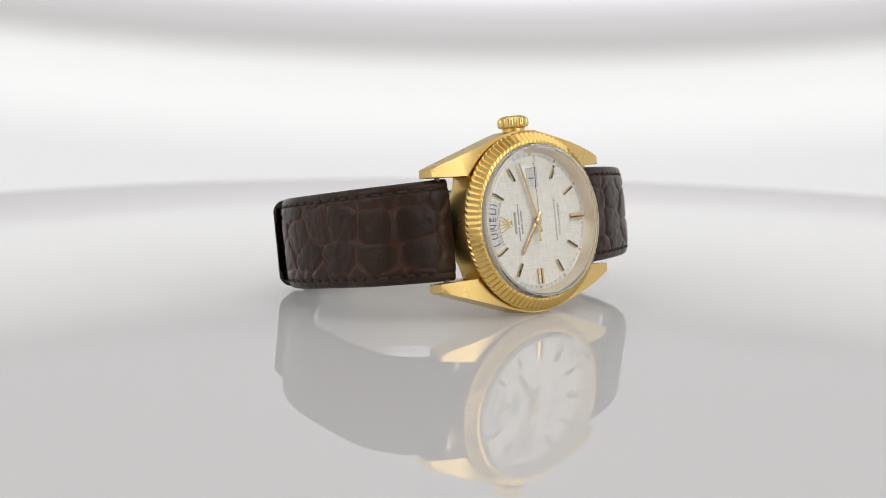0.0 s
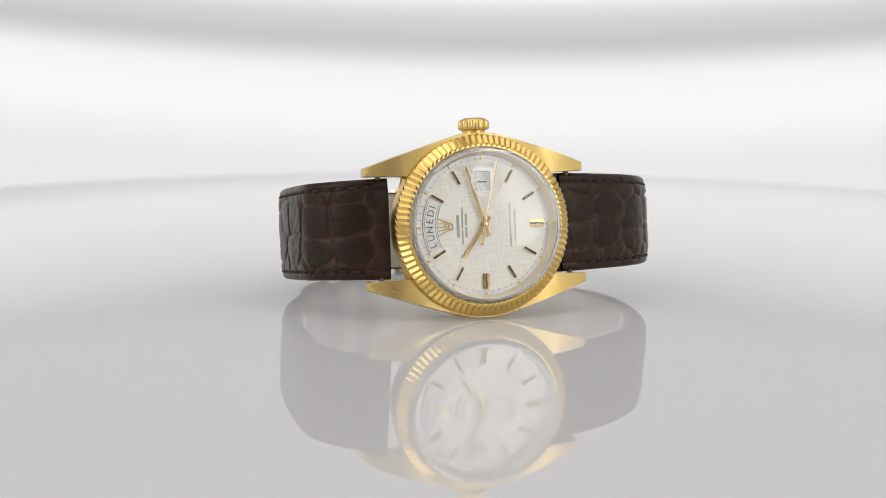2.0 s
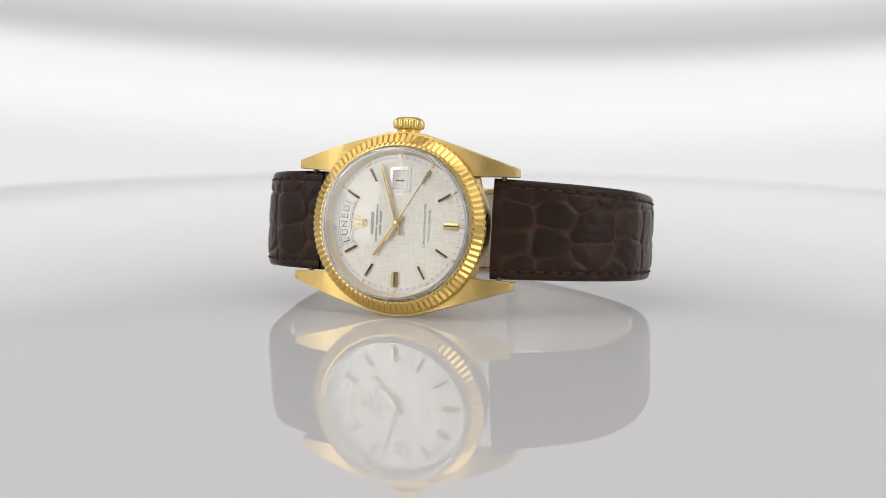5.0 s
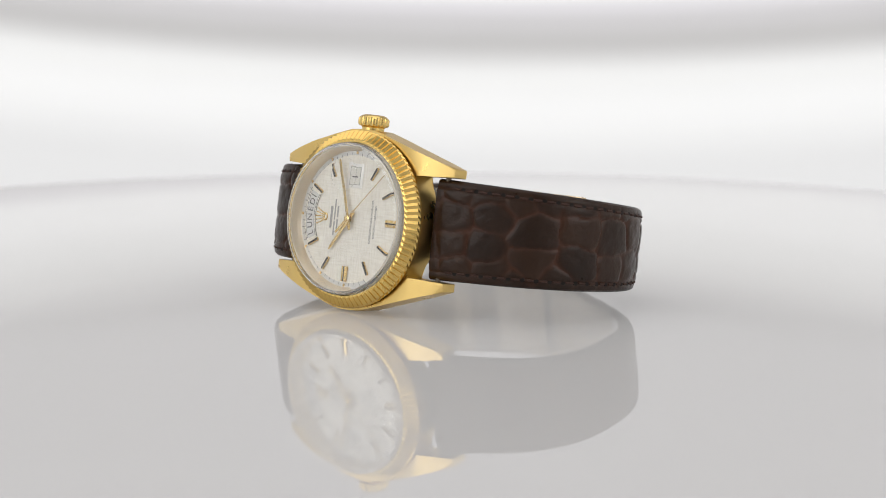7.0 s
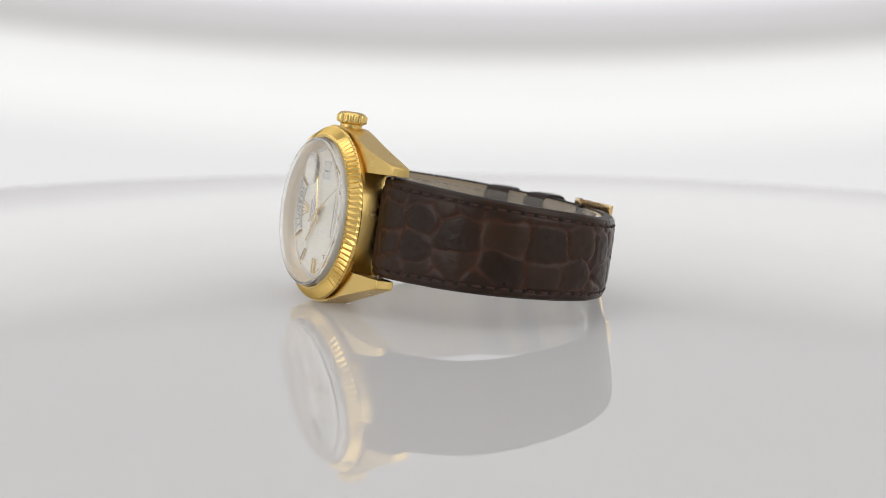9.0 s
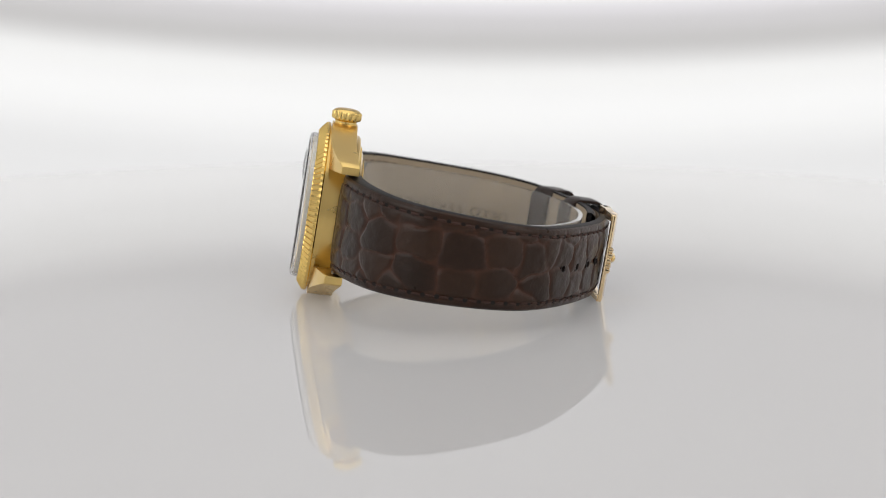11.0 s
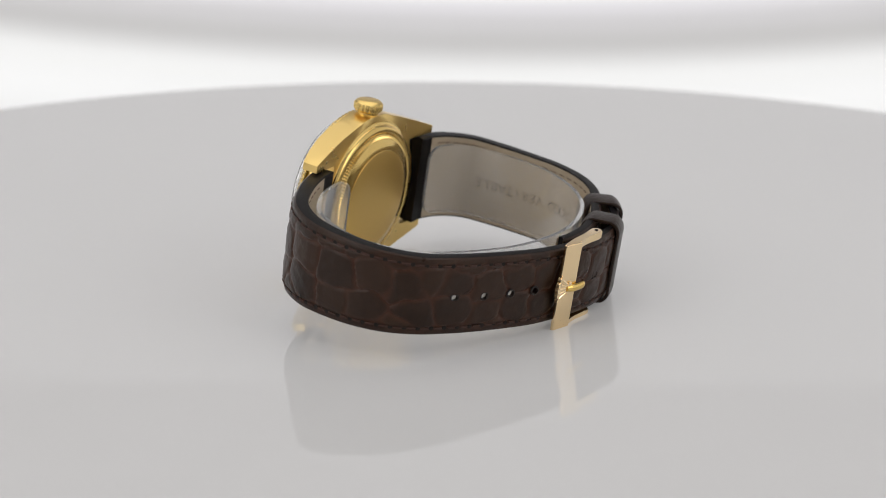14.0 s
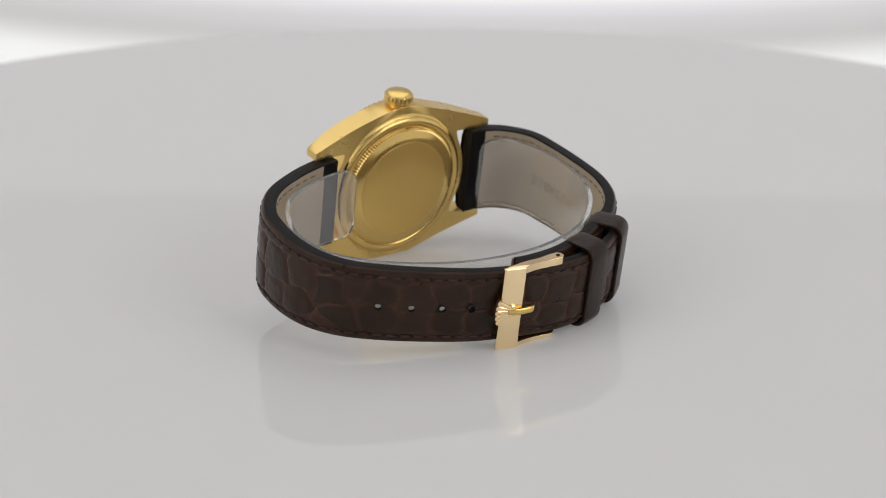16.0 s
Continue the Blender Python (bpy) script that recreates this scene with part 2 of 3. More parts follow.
def spline(points, n):
    """Catmull-Rom through the points, n samples of even length; returns an array."""
    p = np.array(points, float)
    p = np.vstack([2 * p[0] - p[1], p, 2 * p[-1] - p[-2]])
    out = []
    for i in range(1, len(p) - 2):
        for s in np.linspace(0, 1, 40, endpoint=False):
            a, b, c, d = p[i - 1], p[i], p[i + 1], p[i + 2]
            out.append(0.5 * (2 * b + (c - a) * s + (2 * a - 5 * b + 4 * c - d) * s ** 2 + (3 * b - a - 3 * c + d) * s ** 3))
    out.append(p[-2])
    out = np.array(out)
    length = np.concatenate([[0], np.cumsum(np.linalg.norm(np.diff(out, axis=0), axis=1))])
    want = np.linspace(0, length[-1], n)
    return np.stack([np.interp(want, length, out[:, k]) for k in range(out.shape[1])], 1), length[-1]


def lettering(text, size, thick=0.01):
    """The words as a thin mesh in the built-in font, centred, in the units of size."""
    cu = bpy.data.curves.new("words", "FONT")
    cu.body, cu.size, cu.extrude = text, size, thick
    cu.align_x, cu.align_y, cu.resolution_u = "CENTER", "CENTER", 3
    ob = new("words", cu)
    bpy.context.view_layer.update()
    data = bpy.data.meshes.new_from_object(ob.evaluated_get(bpy.context.evaluated_depsgraph_get()))
    bm = bmesh.new()
    bm.from_mesh(data)
    bpy.data.objects.remove(ob)
    bpy.data.curves.remove(cu)
    bpy.data.meshes.remove(data)
    return bm


# ---- the tent round the turntable ----
def slab(name, size, at, mat, label, scale=1.0):
    ob = part(name, box(*size, 0.004), mat, None, label, scale=scale)
    ob.matrix_basis = pose(*at)
    return tagged(ob, category="studio", kind="structure")


slab("wall_rear", (1.5, 0.02, 1.3), (0, 0.66, 0.30), tent_grey, "unseen fabric rear wall of the photo tent, greyed to dim its reflection")
slab("wall_left", (0.02, 1.5, 1.3), (-0.76, -0.1, 0.30), tent_glow, "unseen white fabric side wall of the photo tent, with an added glow")
slab("wall_right", (0.02, 1.5, 1.3), (0.76, -0.1, 0.30), tent_glow, "unseen white fabric side wall of the photo tent, with an added glow")
# front curtains added out of view; the gap between them darkens polished gold
slab("wall_front", (0.69, 0.02, 1.3), (-0.415, -0.86, 0.30), tent_white, "unseen white fabric front curtain, split to leave a dark gap in reflections")
slab("wall_front", (0.69, 0.02, 1.3), (0.415, -0.86, 0.30), tent_white, "unseen white fabric front curtain, split to leave a dark gap in reflections")
slab("ceiling", (1.54, 1.54, 0.02), (0, -0.1, 0.96), tent_white, "white fabric ceiling of the photo tent")
slab("floor", (1.54, 1.54, 0.02), (0, -0.1, -0.33), tent_white, "white floor of the photo tent")
slab("backdrop", (1.44, 0.012, 0.70), (0, 0.62, 0), panel_glow, "white backdrop sheet with its soft glow and dim band painted in")


# ---- turntable ----
def make_turntable():
    r = 231.0
    prof = [(0, 0), (60, 0), (120, 0), (180, 0), (r - 0.1, 0), (r, -0.1), (r, -4.9), (r - 0.4, -5.7), (r - 1.2, -6), (0, -6)]
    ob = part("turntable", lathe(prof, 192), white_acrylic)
    return tagged(ob, "glossy white acrylic disc turning under the watch", "turntable")


turntable = make_turntable()

# ---- watch: x from twelve to six, y towards the crown, z out of the dial ----
watch = tagged(new("wristwatch"), "yellow gold wristwatch with brown scaled leather strap, standing on edge", "watch")


def make_case():
    side = []
    def arc(r, a0, a1, n):
        return [(r * math.cos(radians(a0 + (a1 - a0) * i / n)), r * math.sin(radians(a0 + (a1 - a0) * i / n))) for i in range(n + 1)]
    quarter = arc(17.75, 0, 34, 10)[:-1] + [(14.9, 10.6), (16.2, 10.45), (19.5, 10.55), (23.25, 10.65), (23.4, 10.75), (23.4, 12.3), (23.25, 12.45)]
    for i in range(1, 9):
        s = i / 9
        x = 23.25 + (3.6 - 23.25) * s
        quarter.append((x, 12.45 + (18.65 - 12.45) * s + 0.12 * math.sin(math.pi * s)))
    quarter += [(3.4, 18.7), (1.7, 18.78)]
    right = quarter + [(0, 18.8)]
    left = [(-x, y) for x, y in quarter[::-1]]
    upper = right + left
    lower = [(x, -y) for x, y in upper[1:-1]][::-1]
    outline = upper + lower
    def top(x, y):
        return -1.75 - 2.8 * max(0, (abs(x) - 12) / 11.4) ** 1.6
    def low(x, y):
        return -7.1 - 1.15 * max(0, (abs(x) - 12) / 11.4) ** 1.3
    bm = prism(outline, low, top, 0.22)
    bmesh.ops.triangulate(bm, faces=[f for f in bm.faces if len(f.verts) > 4])
    case = part("case", bm, gold_satin, watch, "satin yellow gold case with tapering lugs")
    # ring under the bezel and round the back
    part("bezel_seat", lathe([(15.5, -4.2), (17.7, -4.2), (17.7, -1.38), (15.5, -1.38)], 128, closed=True), gold_satin, case)
    bar = lathe([(0, -10.9), (0.55, -10.9), (0.55, 10.9), (0, 10.9)], 20)
    bar = part("spring_bar", moved(bar, pose(0, 0, 0, 90)), steel, case, "thin steel spring bar")
    bar.matrix_basis = pose(20.4 * MM, 0, -6.3 * MM)
    again(bar, pose(-20.4 * MM, 0, -6.3 * MM), case)
    return case


def make_bezel():
    flutes = 90
    n = flutes * 2
    prof = [(17.2, -1.5), (18.35, -1.45), (18.5, -1.2), (18.3, -0.65), (16.6, 0.72), (16.35, 0.90), (15.95, 0.95), (15.9, 0.2)]
    def wobble(i, k):
        deep = {3: 0.15, 4: 0.16, 5: 0.05}.get(k, 0)
        sign = 1 if i % 2 else -1
        return (deep * sign * 0.8, deep * sign * 0.75)
    ob = part("bezel", lathe(prof, n, wobble, closed=True), gold_polished, watch, "finely fluted polished gold bezel")
    for p in ob.data.polygons:
        p.use_smooth = False
    return ob


def make_crystal():
    outer = [(15.5, 0.3), (15.8, 0.5), (15.8, 1.75), (15.68, 2.2), (15.3, 2.57), (14.6, 2.75), (10, 2.83), (5, 2.87), (0, 2.88)]
    inner = [(0, 2.45), (5, 2.44), (10, 2.40), (14.5, 2.32), (15.0, 2.21), (15.28, 1.9), (15.32, 1.55), (15.32, 0.3)]
    ob = part("crystal", lathe(outer + inner + [(15.5, 0.3)], 160), crystal_clear, watch, "clear raised crystal with a magnifier over the date")
    ob.visible_shadow = False
    ob.data.materials.append(crystal_edge)
    for p in ob.data.polygons:
        c = p.center / MM
        if c.xy.length > 15.05 and c.z < 2.6:
            p.material_index = 1
    dome = []
    for i in range(9):
        r = 3.5 * (1 - i / 8)
        dome.append((r, 0.09 + 0.33 * (1 - (r / 3.5) ** 2)))
    bm = lathe([(0, 0.05), (3.5, 0.05)] + dome, 48)
    lens = part("magnifier", moved(bm, pose(0, 9.1, 2.83)), lens_clear, ob, "clear domed date magnifier")
    lens.visible_shadow = False
    return ob


DIAL = -0.75             # the dial lies this far under the middle of the movement


def place(angle, r, z=0.0, turn=0.0):
    """On the dial at an angle from six o'clock towards the crown, turned to point outwards."""
    a = radians(angle)
    return pose(r * math.cos(a) * MM, r * math.sin(a) * MM, z * MM, 0, 0, angle + turn)


def make_dial():
    # the plate has a hole for the date and for the day
    dial = part("dial", lathe([(0, 0), (5, 0), (10, 0), (14.95, 0), (14.95, -0.5), (0, -0.5)], 160), linen_silver, watch, "silver linen-textured dial")
    dial.matrix_basis = pose(0, 0, DIAL * MM)
    wall = [(14.05, -0.1), (14.1, 0.05), (14.5, 0.7), (14.74, 1.9), (14.78, 2.4), (14.84, 2.4), (14.86, -0.1)]
    part("chapter_wall", lathe(wall, 128, closed=True), gold_rim, dial, "pale gold wall round the dial")
    # pale ring added under the crystal so its edge does not look dark
    part("gasket", lathe([(14.88, -0.1), (14.88, 2.38), (14.95, 2.38), (14.95, 0.95), (15.8, 0.95), (15.8, -0.1)], 128, closed=True), filler_white, dial, "white ring added to brighten the crystal edge")
    ring = part("minute_ring", lathe([(13.25, 0.012), (13.25, 0.03), (14.1, 0.03), (14.1, 0.012)], 128, closed=True), day_silver, dial, "silver minute ring")
    tick = part("minute_mark", box(0.55, 0.09, 0.03), ink_soft, dial)
    tick.matrix_basis = place(6, 13.45, 0.04)
    for k in range(2, 60):
        if k % 5:
            again(tick, place(6 * k, 13.45, 0.04), dial)
    dot = part("hour_dot", lathe([(0, 0.12), (0.22, 0.10), (0.33, 0.0), (0.33, -0.05)], 16), gold_mark, dial)
    dot.matrix_basis = place(0, 13.72, 0.03)
    for k in range(1, 12):
        again(dot, place(30 * k, 13.72, 0.03), dial)
    # applied bars: faceted gold with a dark inlaid line
    bar = part("hour_marker", box(2.95, 0.56, 0.5, 0.08, 1), gold_mark, dial, "slim faceted gold hour marker")
    line = part("inlay", box(2.85, 0.40, 0.05), onyx, dial, "black line")
    line.matrix_basis = place(30, 11.2, 0.51)
    bar.matrix_basis = place(30, 11.2, 0.25)
    for deg in (60, 120, 150, 210, 240, 300, 330):
        again(bar, place(deg, 11.2, 0.25), dial)
        again(line, place(deg, 11.2, 0.51), dial)
    halves = [moved(box(3.1, 0.62, 0.42, 0.05, 1), pose(0, 0.40 * sg, 0, -16 * sg)) for sg in (1, -1)]
    wide = part("hour_marker", joined(*halves), gold_mark, dial, "broad double gold hour marker")
    stripe = part("inlay", box(3.05, 0.30, 0.3), onyx, dial, "black line")
    stripe.matrix_basis = place(0, 11.4, 0.30)
    wide.matrix_basis = place(0, 11.4, 0.25)
    again(wide, place(270, 11.4, 0.25), dial)
    again(stripe, place(270, 11.4, 0.30), dial)
    # day window at twelve
    def sector(r0, r1, half, z0, z1):
        pts = [(r1 * math.cos(radians(180 + a)), r1 * math.sin(radians(180 + a))) for a in np.linspace(-half, half, 17)]
        pts += [(r0 * math.cos(radians(180 + a)), r0 * math.sin(radians(180 + a))) for a in np.linspace(half, -half, 17)]
        return prism(pts, z0, z1)
    window = part("day_window", sector(9.95, 12.95, 26.5, 0.01, 0.16), linen_silver, dial, "raised arched frame of the day window")
    disc = part("day_disc", sector(10.3, 12.55, 24.5, 0.15, 0.18), day_silver, dial, "silver arched day disc with dark letters")
    edge = []
    for r, half in ((10.3, 24.5), (12.55, 24.5), (9.97, 26.5), (12.92, 26.5)):
        edge.append(sector(r - 0.05, r + 0.05, half, 0.12, 0.19))
    part("window_line", joined(*edge), ink_soft, dial)
    for i, ch in enumerate("LUNEDI"):
        a = 180 + 19.5 - 8.3 * i + (1.8 if i == 5 else 0)
        bm = moved(lettering(ch, 2.0, 0.015), pose(0, 0, 0, 0, 0, 90))
        o = part("letter", bm, ink, dial)
        o.matrix_basis = place(a, 11.42, 0.20, 0) @ pose(0, 0, 0, 0, 0, 180)
    # date window under the magnifier
    frame_d = part("date_window", box(4.5, 5.0, 0.16, 0.12, 2), frame_silver, dial, "raised silver frame of the date window")
    frame_d.matrix_basis = pose(0.1 * MM, 9.0 * MM, 0.06 * MM)
    sheet = part("date_disc", box(3.0, 3.6, 0.03), date_white, dial, "white date disc with a black one")
    sheet.matrix_basis = pose(0.1 * MM, 9.0 * MM, 0.152 * MM)
    # grey bars paint the shade along the edges of the date opening
    edge = [moved(box(0.12, 3.7, 0.04), pose(sg * 1.5, 0, 0)) for sg in (1, -1)] + [moved(box(3.0, 0.12, 0.04), pose(0, sg * 1.8, 0)) for sg in (1, -1)]
    rim = part("window_line", joined(*edge), ink_print, dial, "fine painted shadow line round the date opening")
    rim.matrix_basis = pose(0.1 * MM, 9.0 * MM, 0.16 * MM)
    one = part("numeral", moved(lettering("1", 2.5, 0.015), pose(0, 0, 0, 0, 0, 90)), ink, dial)
    one.matrix_basis = pose(0.1 * MM, 8.8 * MM, 0.18 * MM)
    # emblem: five spreading points with small tips over an oval foot
    bits = []
    for k in range(5):
        stem = pose(0.30 * (k - 2), 0.3, 0, 0, 0, 13 * (2 - k))
        long = 2.15 + (0.22 if k == 2 else 0.0)
        bits.append(moved(prism([(-0.15, 0.0), (0.15, 0.0), (0.07, long), (-0.07, long)], 0, 0.18), stem))
        bits.append(moved(lathe([(0, 0.26), (0.12, 0.22), (0.17, 0.0)], 10), stem @ pose(0, long + 0.1, 0)))
    bits.append(moved(lathe([(0.5, 0), (0.5, 0.18), (0.66, 0.24), (0.85, 0.18), (0.85, 0)], 24, closed=True), Matrix.Diagonal((1, 0.62, 1, 1))))
    emblem = part("emblem", moved(joined(*bits), pose(0, 0, 0, 0, 0, 90)), gold_mark, dial, "small applied gold emblem")
    emblem.matrix_basis = pose(-7.0 * MM, -0.1 * MM, 0.01 * MM)
    # maker's lines, kept as plain bars
    for x, y, w, h in ((-5.5, -0.05, 4.5, 0.62), (-4.55, -2.35, 3.0, 0.36), (-4.55, 1.6, 4.3, 0.36), (-3.75, -1.35, 2.1, 0.42), (-3.75, 1.2, 2.4, 0.42)):
        o = part("print_bar", box(h, w, 0.02), ink_print, dial)
        o.matrix_basis = pose(x * MM, y * MM, 0.012 * MM)
    for x, words, size in ((5.75, "SUPERLATIVE CHRONOMETER", 0.66), (6.75, "OFFICIALLY CERTIFIED", 0.66)):
        o = part("print_line", moved(lettering(words, size, 0.008), pose(0, 0, 0, 0, 0, 90)), ink, dial)
        o.matrix_basis = pose(x * MM, -0.1 * MM, 0.012 * MM)
    return dial


def baton(length, width, tail, thick):
    """A tapered pointer along +x with a raised ridge."""
    rim = [(-tail, 0.5 * width), (-tail, -0.5 * width), (length - 0.6, -0.36 * width), (length, -0.08), (length, 0.08), (length - 0.6, 0.36 * width)]
    bm = bmesh.new()
    foot = [bm.verts.new((x, y, 0)) for x, y in rim]
    brow = [bm.verts.new((x, y, thick * 0.45)) for x, y in rim]
    a, b = bm.verts.new((-tail, 0, thick)), bm.verts.new((length - 0.3, 0, thick))
    bm.faces.new(foot[::-1])
    for k in range(6):
        bm.faces.new((foot[k], foot[(k + 1) % 6], brow[(k + 1) % 6], brow[k]))
    bm.faces.new((brow[1], brow[2], b, a)), bm.faces.new((brow[5], brow[0], a, b)), bm.faces.new((brow[0], brow[1], a))
    bm.faces.new((brow[2], brow[3], b)), bm.faces.new((brow[3], brow[4], b)), bm.faces.new((brow[4], brow[5], b))
    bmesh.ops.recalc_face_normals(bm, faces=bm.faces)
    return bm


def make_pointers():
    hub = part("hour_pointer", joined(baton(8.3, 0.82, 2.0, 0.3), lathe([(0, 0.16), (0.8, 0.16), (0.8, 0), (0, 0)], 28)), gold_mark, watch, "tapered gold hour pointer")
    hub.matrix_basis = pose(0, 0, (DIAL + 0.55) * MM, 0, 0, 234.5)
    mi = part("minute_pointer", joined(baton(12.6, 0.66, 2.4, 0.28), lathe([(0, 0.16), (0.72, 0.16), (0.72, 0), (0, 0)], 28)), gold_mark, watch, "tapered gold minute pointer")
    mi.matrix_basis = pose(0, 0, (DIAL + 0.85) * MM, 0, 0, 107.3)
    se = joined(moved(box(13.2, 0.16, 0.16), pose(6.6, 0, 0.06, 45)), moved(box(4.2, 0.55, 0.10, 0.03, 1), pose(-2.1, 0, 0.05)),
                lathe([(0, 0.28), (0.5, 0.26), (0.75, 0.12), (0.75, 0), (0, 0)], 28))
    se = part("seconds_pointer", se, gold_mark, watch, "thin gold sweep seconds pointer")
    se.matrix_basis = pose(0, 0, (DIAL + 1.15) * MM, 0, 0, 89)
    return se


def make_crown():
    n = 20 * 4
    prof = [(0, 22.05), (1.9, 22.0), (2.6, 21.75), (3.0, 21.4), (3.18, 21.1), (3.18, 20.0), (3.0, 19.65), (2.5, 19.5), (2.35, 19.3), (2.35, 17.5), (0, 17.5)]
    def wobble(i, k):
        return ((0.0, 0.24, 0.24, 0.0)[i % 4] - 0.17, 0) if k in (4, 5) else (0, 0)
    bm = moved(lathe(prof, n, wobble), pose(0, 0, -4.5, -90))
    return part("winding_crown", bm, gold_crown, watch, "notched gold winding crown")


def make_caseback():
    n = 260
    prof = [(10.9, -9.60), (11.3, -9.60), (12.5, -9.28), (13.55, -8.85), (13.95, -8.72), (14.4, -8.3), (14.55, -8.05), (14.75, -8.02), (14.95, -8.2), (15.4, -8.38), (15.95, -8.3), (16.4, -7.95), (16.6, -7.45), (16.9, -7.25), (17.25, -7.2), (17.3, -6.8)]
    def wobble(i, k):
        return ((-0.10, 0.10)[i % 2], (0.10, -0.10)[i % 2]) if k in (4, 5) else (0, 0)
    back = part("caseback", lathe(prof, n, wobble), gold_rings, watch, "polished gold screw back with a finely milled edge")
    part("back_disc", lathe([(0, -9.78), (6, -9.78), (11.1, -9.76), (11.3, -9.70), (11.33, -9.55)], 128), gold_back, back, "flat brushed gold centre")
    return back


# ---- strap ----
def scales(length, width, seed):
    """Seeds of the scale pattern: three uneven rows across, jittered along the strap."""
    rnd = random.Random(seed)
    pts = []
    for row, v in enumerate((-9.0, -3.7, 3.0, 8.6)):
        u = rnd.uniform(-4, 0)
        while u < length + 6:
            pts.append((u, v + rnd.uniform(-1.5, 1.5)))
            far = 0.75 if u > 50 else 1.0
            u += far * (rnd.uniform(6.4, 11.4) if row in (1, 2) else rnd.uniform(4.4, 8.6))
    return np.array(pts)


def strap_mesh(path, half, thick, seed, punched=(), pad=0.7, relief=0.36):
    """A padded strip that follows path (its outer face), with scales pressed into the face.
    Returns the bmesh of the face with edges, that of the lining, and a function for places on the strip."""
    n, m = 420, 64
    line, length = spline(path, n)
    tang = np.gradient(line, axis=0)
    tang /= np.linalg.norm(tang, axis=1)[:, None]
    s = np.linspace(0, length, n)
    hw = np.interp(s / length, half[0], half[1])
    th = np.interp(s / length, thick[0], thick[1])
    seeds = scales(length, 20.0, seed)
    sgn = 1 if np.cross(tang[n // 2], -line[n // 2] + np.array([0, -30.0])) > 0 else -1
    norm = np.stack([tang[:, 1], -tang[:, 0]], 1) * sgn
    vv = np.linspace(-1, 1, m)
    bm = bmesh.new()
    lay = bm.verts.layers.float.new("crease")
    tone = bm.verts.layers.float.new("plate")
    tint = np.random.default_rng(seed).random(len(seeds))
    rows = []
    for i in range(n):
        row = []
        w = hw[i]
        for v in vv:
            y = v * w
            su = s[i] + 0.9 * noise.noise((s[i] * 0.25, y * 0.25, seed + 3))
            sv = y + 0.9 * noise.noise((s[i] * 0.25, y * 0.25, seed + 9))
            d = (np.abs((su - seeds[:, 0]) / 1.2) ** 2.6 + np.abs(sv - seeds[:, 1]) ** 2.6) ** (1 / 2.6)
            near = int(np.argmin(d))
            d.sort()
            gap = d[1] - d[0]
            wide = 0.8 + 0.5 * noise.noise((s[i] * 0.11, y * 0.13, seed))
            c = math.exp(-(gap / (0.80 * wide)) ** 2) * min(1.0, 0.75 + 0.9 * noise.noise((s[i] * 0.17, y * 0.17, seed + 20)))
            third = math.exp(-((d[2] - d[0]) / 1.3) ** 2)
            edge = min(1.0, (1 - abs(v)) * w / 3.6) * min(1.0, 0.15 + s[i] / 5.0)
            bulge = pad * (1 - (abs(v)) ** 6) - pad
            # pressed seam along the stitching
            seam = math.exp(-(((1 - abs(v)) * w - 1.6) / 0.35) ** 2)
            dome = max(0.0, 1 - (d[0] / 4.6) ** 2)
            wrinkle = abs(noise.noise((s[i] * 1.1, y * 1.6, seed + 40))) * (1 - 0.75 * dome)
            h = bulge - relief * (c + 0.35 * third) * edge + 0.13 * (dome - 0.6) * edge - 0.12 * wrinkle * edge - 0.22 * seam + 0.10 * noise.noise((s[i] * 0.55, y * 0.55, seed)) * edge
            if abs(v) > 0.985:
                h -= 0.25
            x, z = line[i] + norm[i] * h
            q = bm.verts.new((x, y, z))
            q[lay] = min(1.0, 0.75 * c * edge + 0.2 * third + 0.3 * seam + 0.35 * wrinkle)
            q[tone] = tint[near]
            row.append(q)
        rows.append(row)
    spots = [s[int(np.argmin(np.hypot(line[:, 0] - x, line[:, 1] - z)))] for x, z in punched]
    def open_at(d, y):
        return any((d - q) ** 2 + y * y < 0.72 ** 2 for q in spots)
    for i in range(n - 1):
        a, b = rows[i], rows[i + 1]
        for j in range(m - 1):
            if not open_at((s[i] + s[i + 1]) / 2, (vv[j] + vv[j + 1]) / 2 * hw[i]):
                bm.faces.new((a[j], a[j + 1], b[j + 1], b[j]))
    # painted edge all round and the lining inside
    rim, lin = bmesh.new(), bmesh.new()
    def ring(bmx, i, depth, w):
        x, z = line[i] - norm[i] * depth
        return [bmx.verts.new((x, w, z)), bmx.verts.new((x, -w, z))]
    prev = None
    for i in range(0, n, 3):
        w, t = hw[i], th[i]
        cur = []
        for sg in (1, -1):
            x0, z0 = line[i] - norm[i] * (pad + 0.22)
            x1, z1 = line[i] - norm[i] * (pad + 0.5)
            x2, z2 = line[i] - norm[i] * (t - 0.15)
            x3, z3 = line[i] - norm[i] * (t + 0.02)
            cur.append([rim.verts.new((x0, sg * (w - 0.05), z0)), rim.verts.new((x1, sg * (w + 0.1), z1)), rim.verts.new((x2, sg * (w + 0.1), z2)), rim.verts.new((x3, sg * (w - 0.25), z3))])
        if prev:
            for k in range(2):
                for q in range(3):
                    f = (prev[k][q], cur[k][q], cur[k][q + 1], prev[k][q + 1])
                    rim.faces.new(f if k else f[::-1])
        else:
            rim.faces.new((cur[0][1], cur[0][2], cur[1][2], cur[1][1]))
        prev = cur
    rim.faces.new((prev[0][1], prev[0][2], prev[1][2], prev[1][1]))
    prev, cols = None, np.linspace(-1, 1, 37)
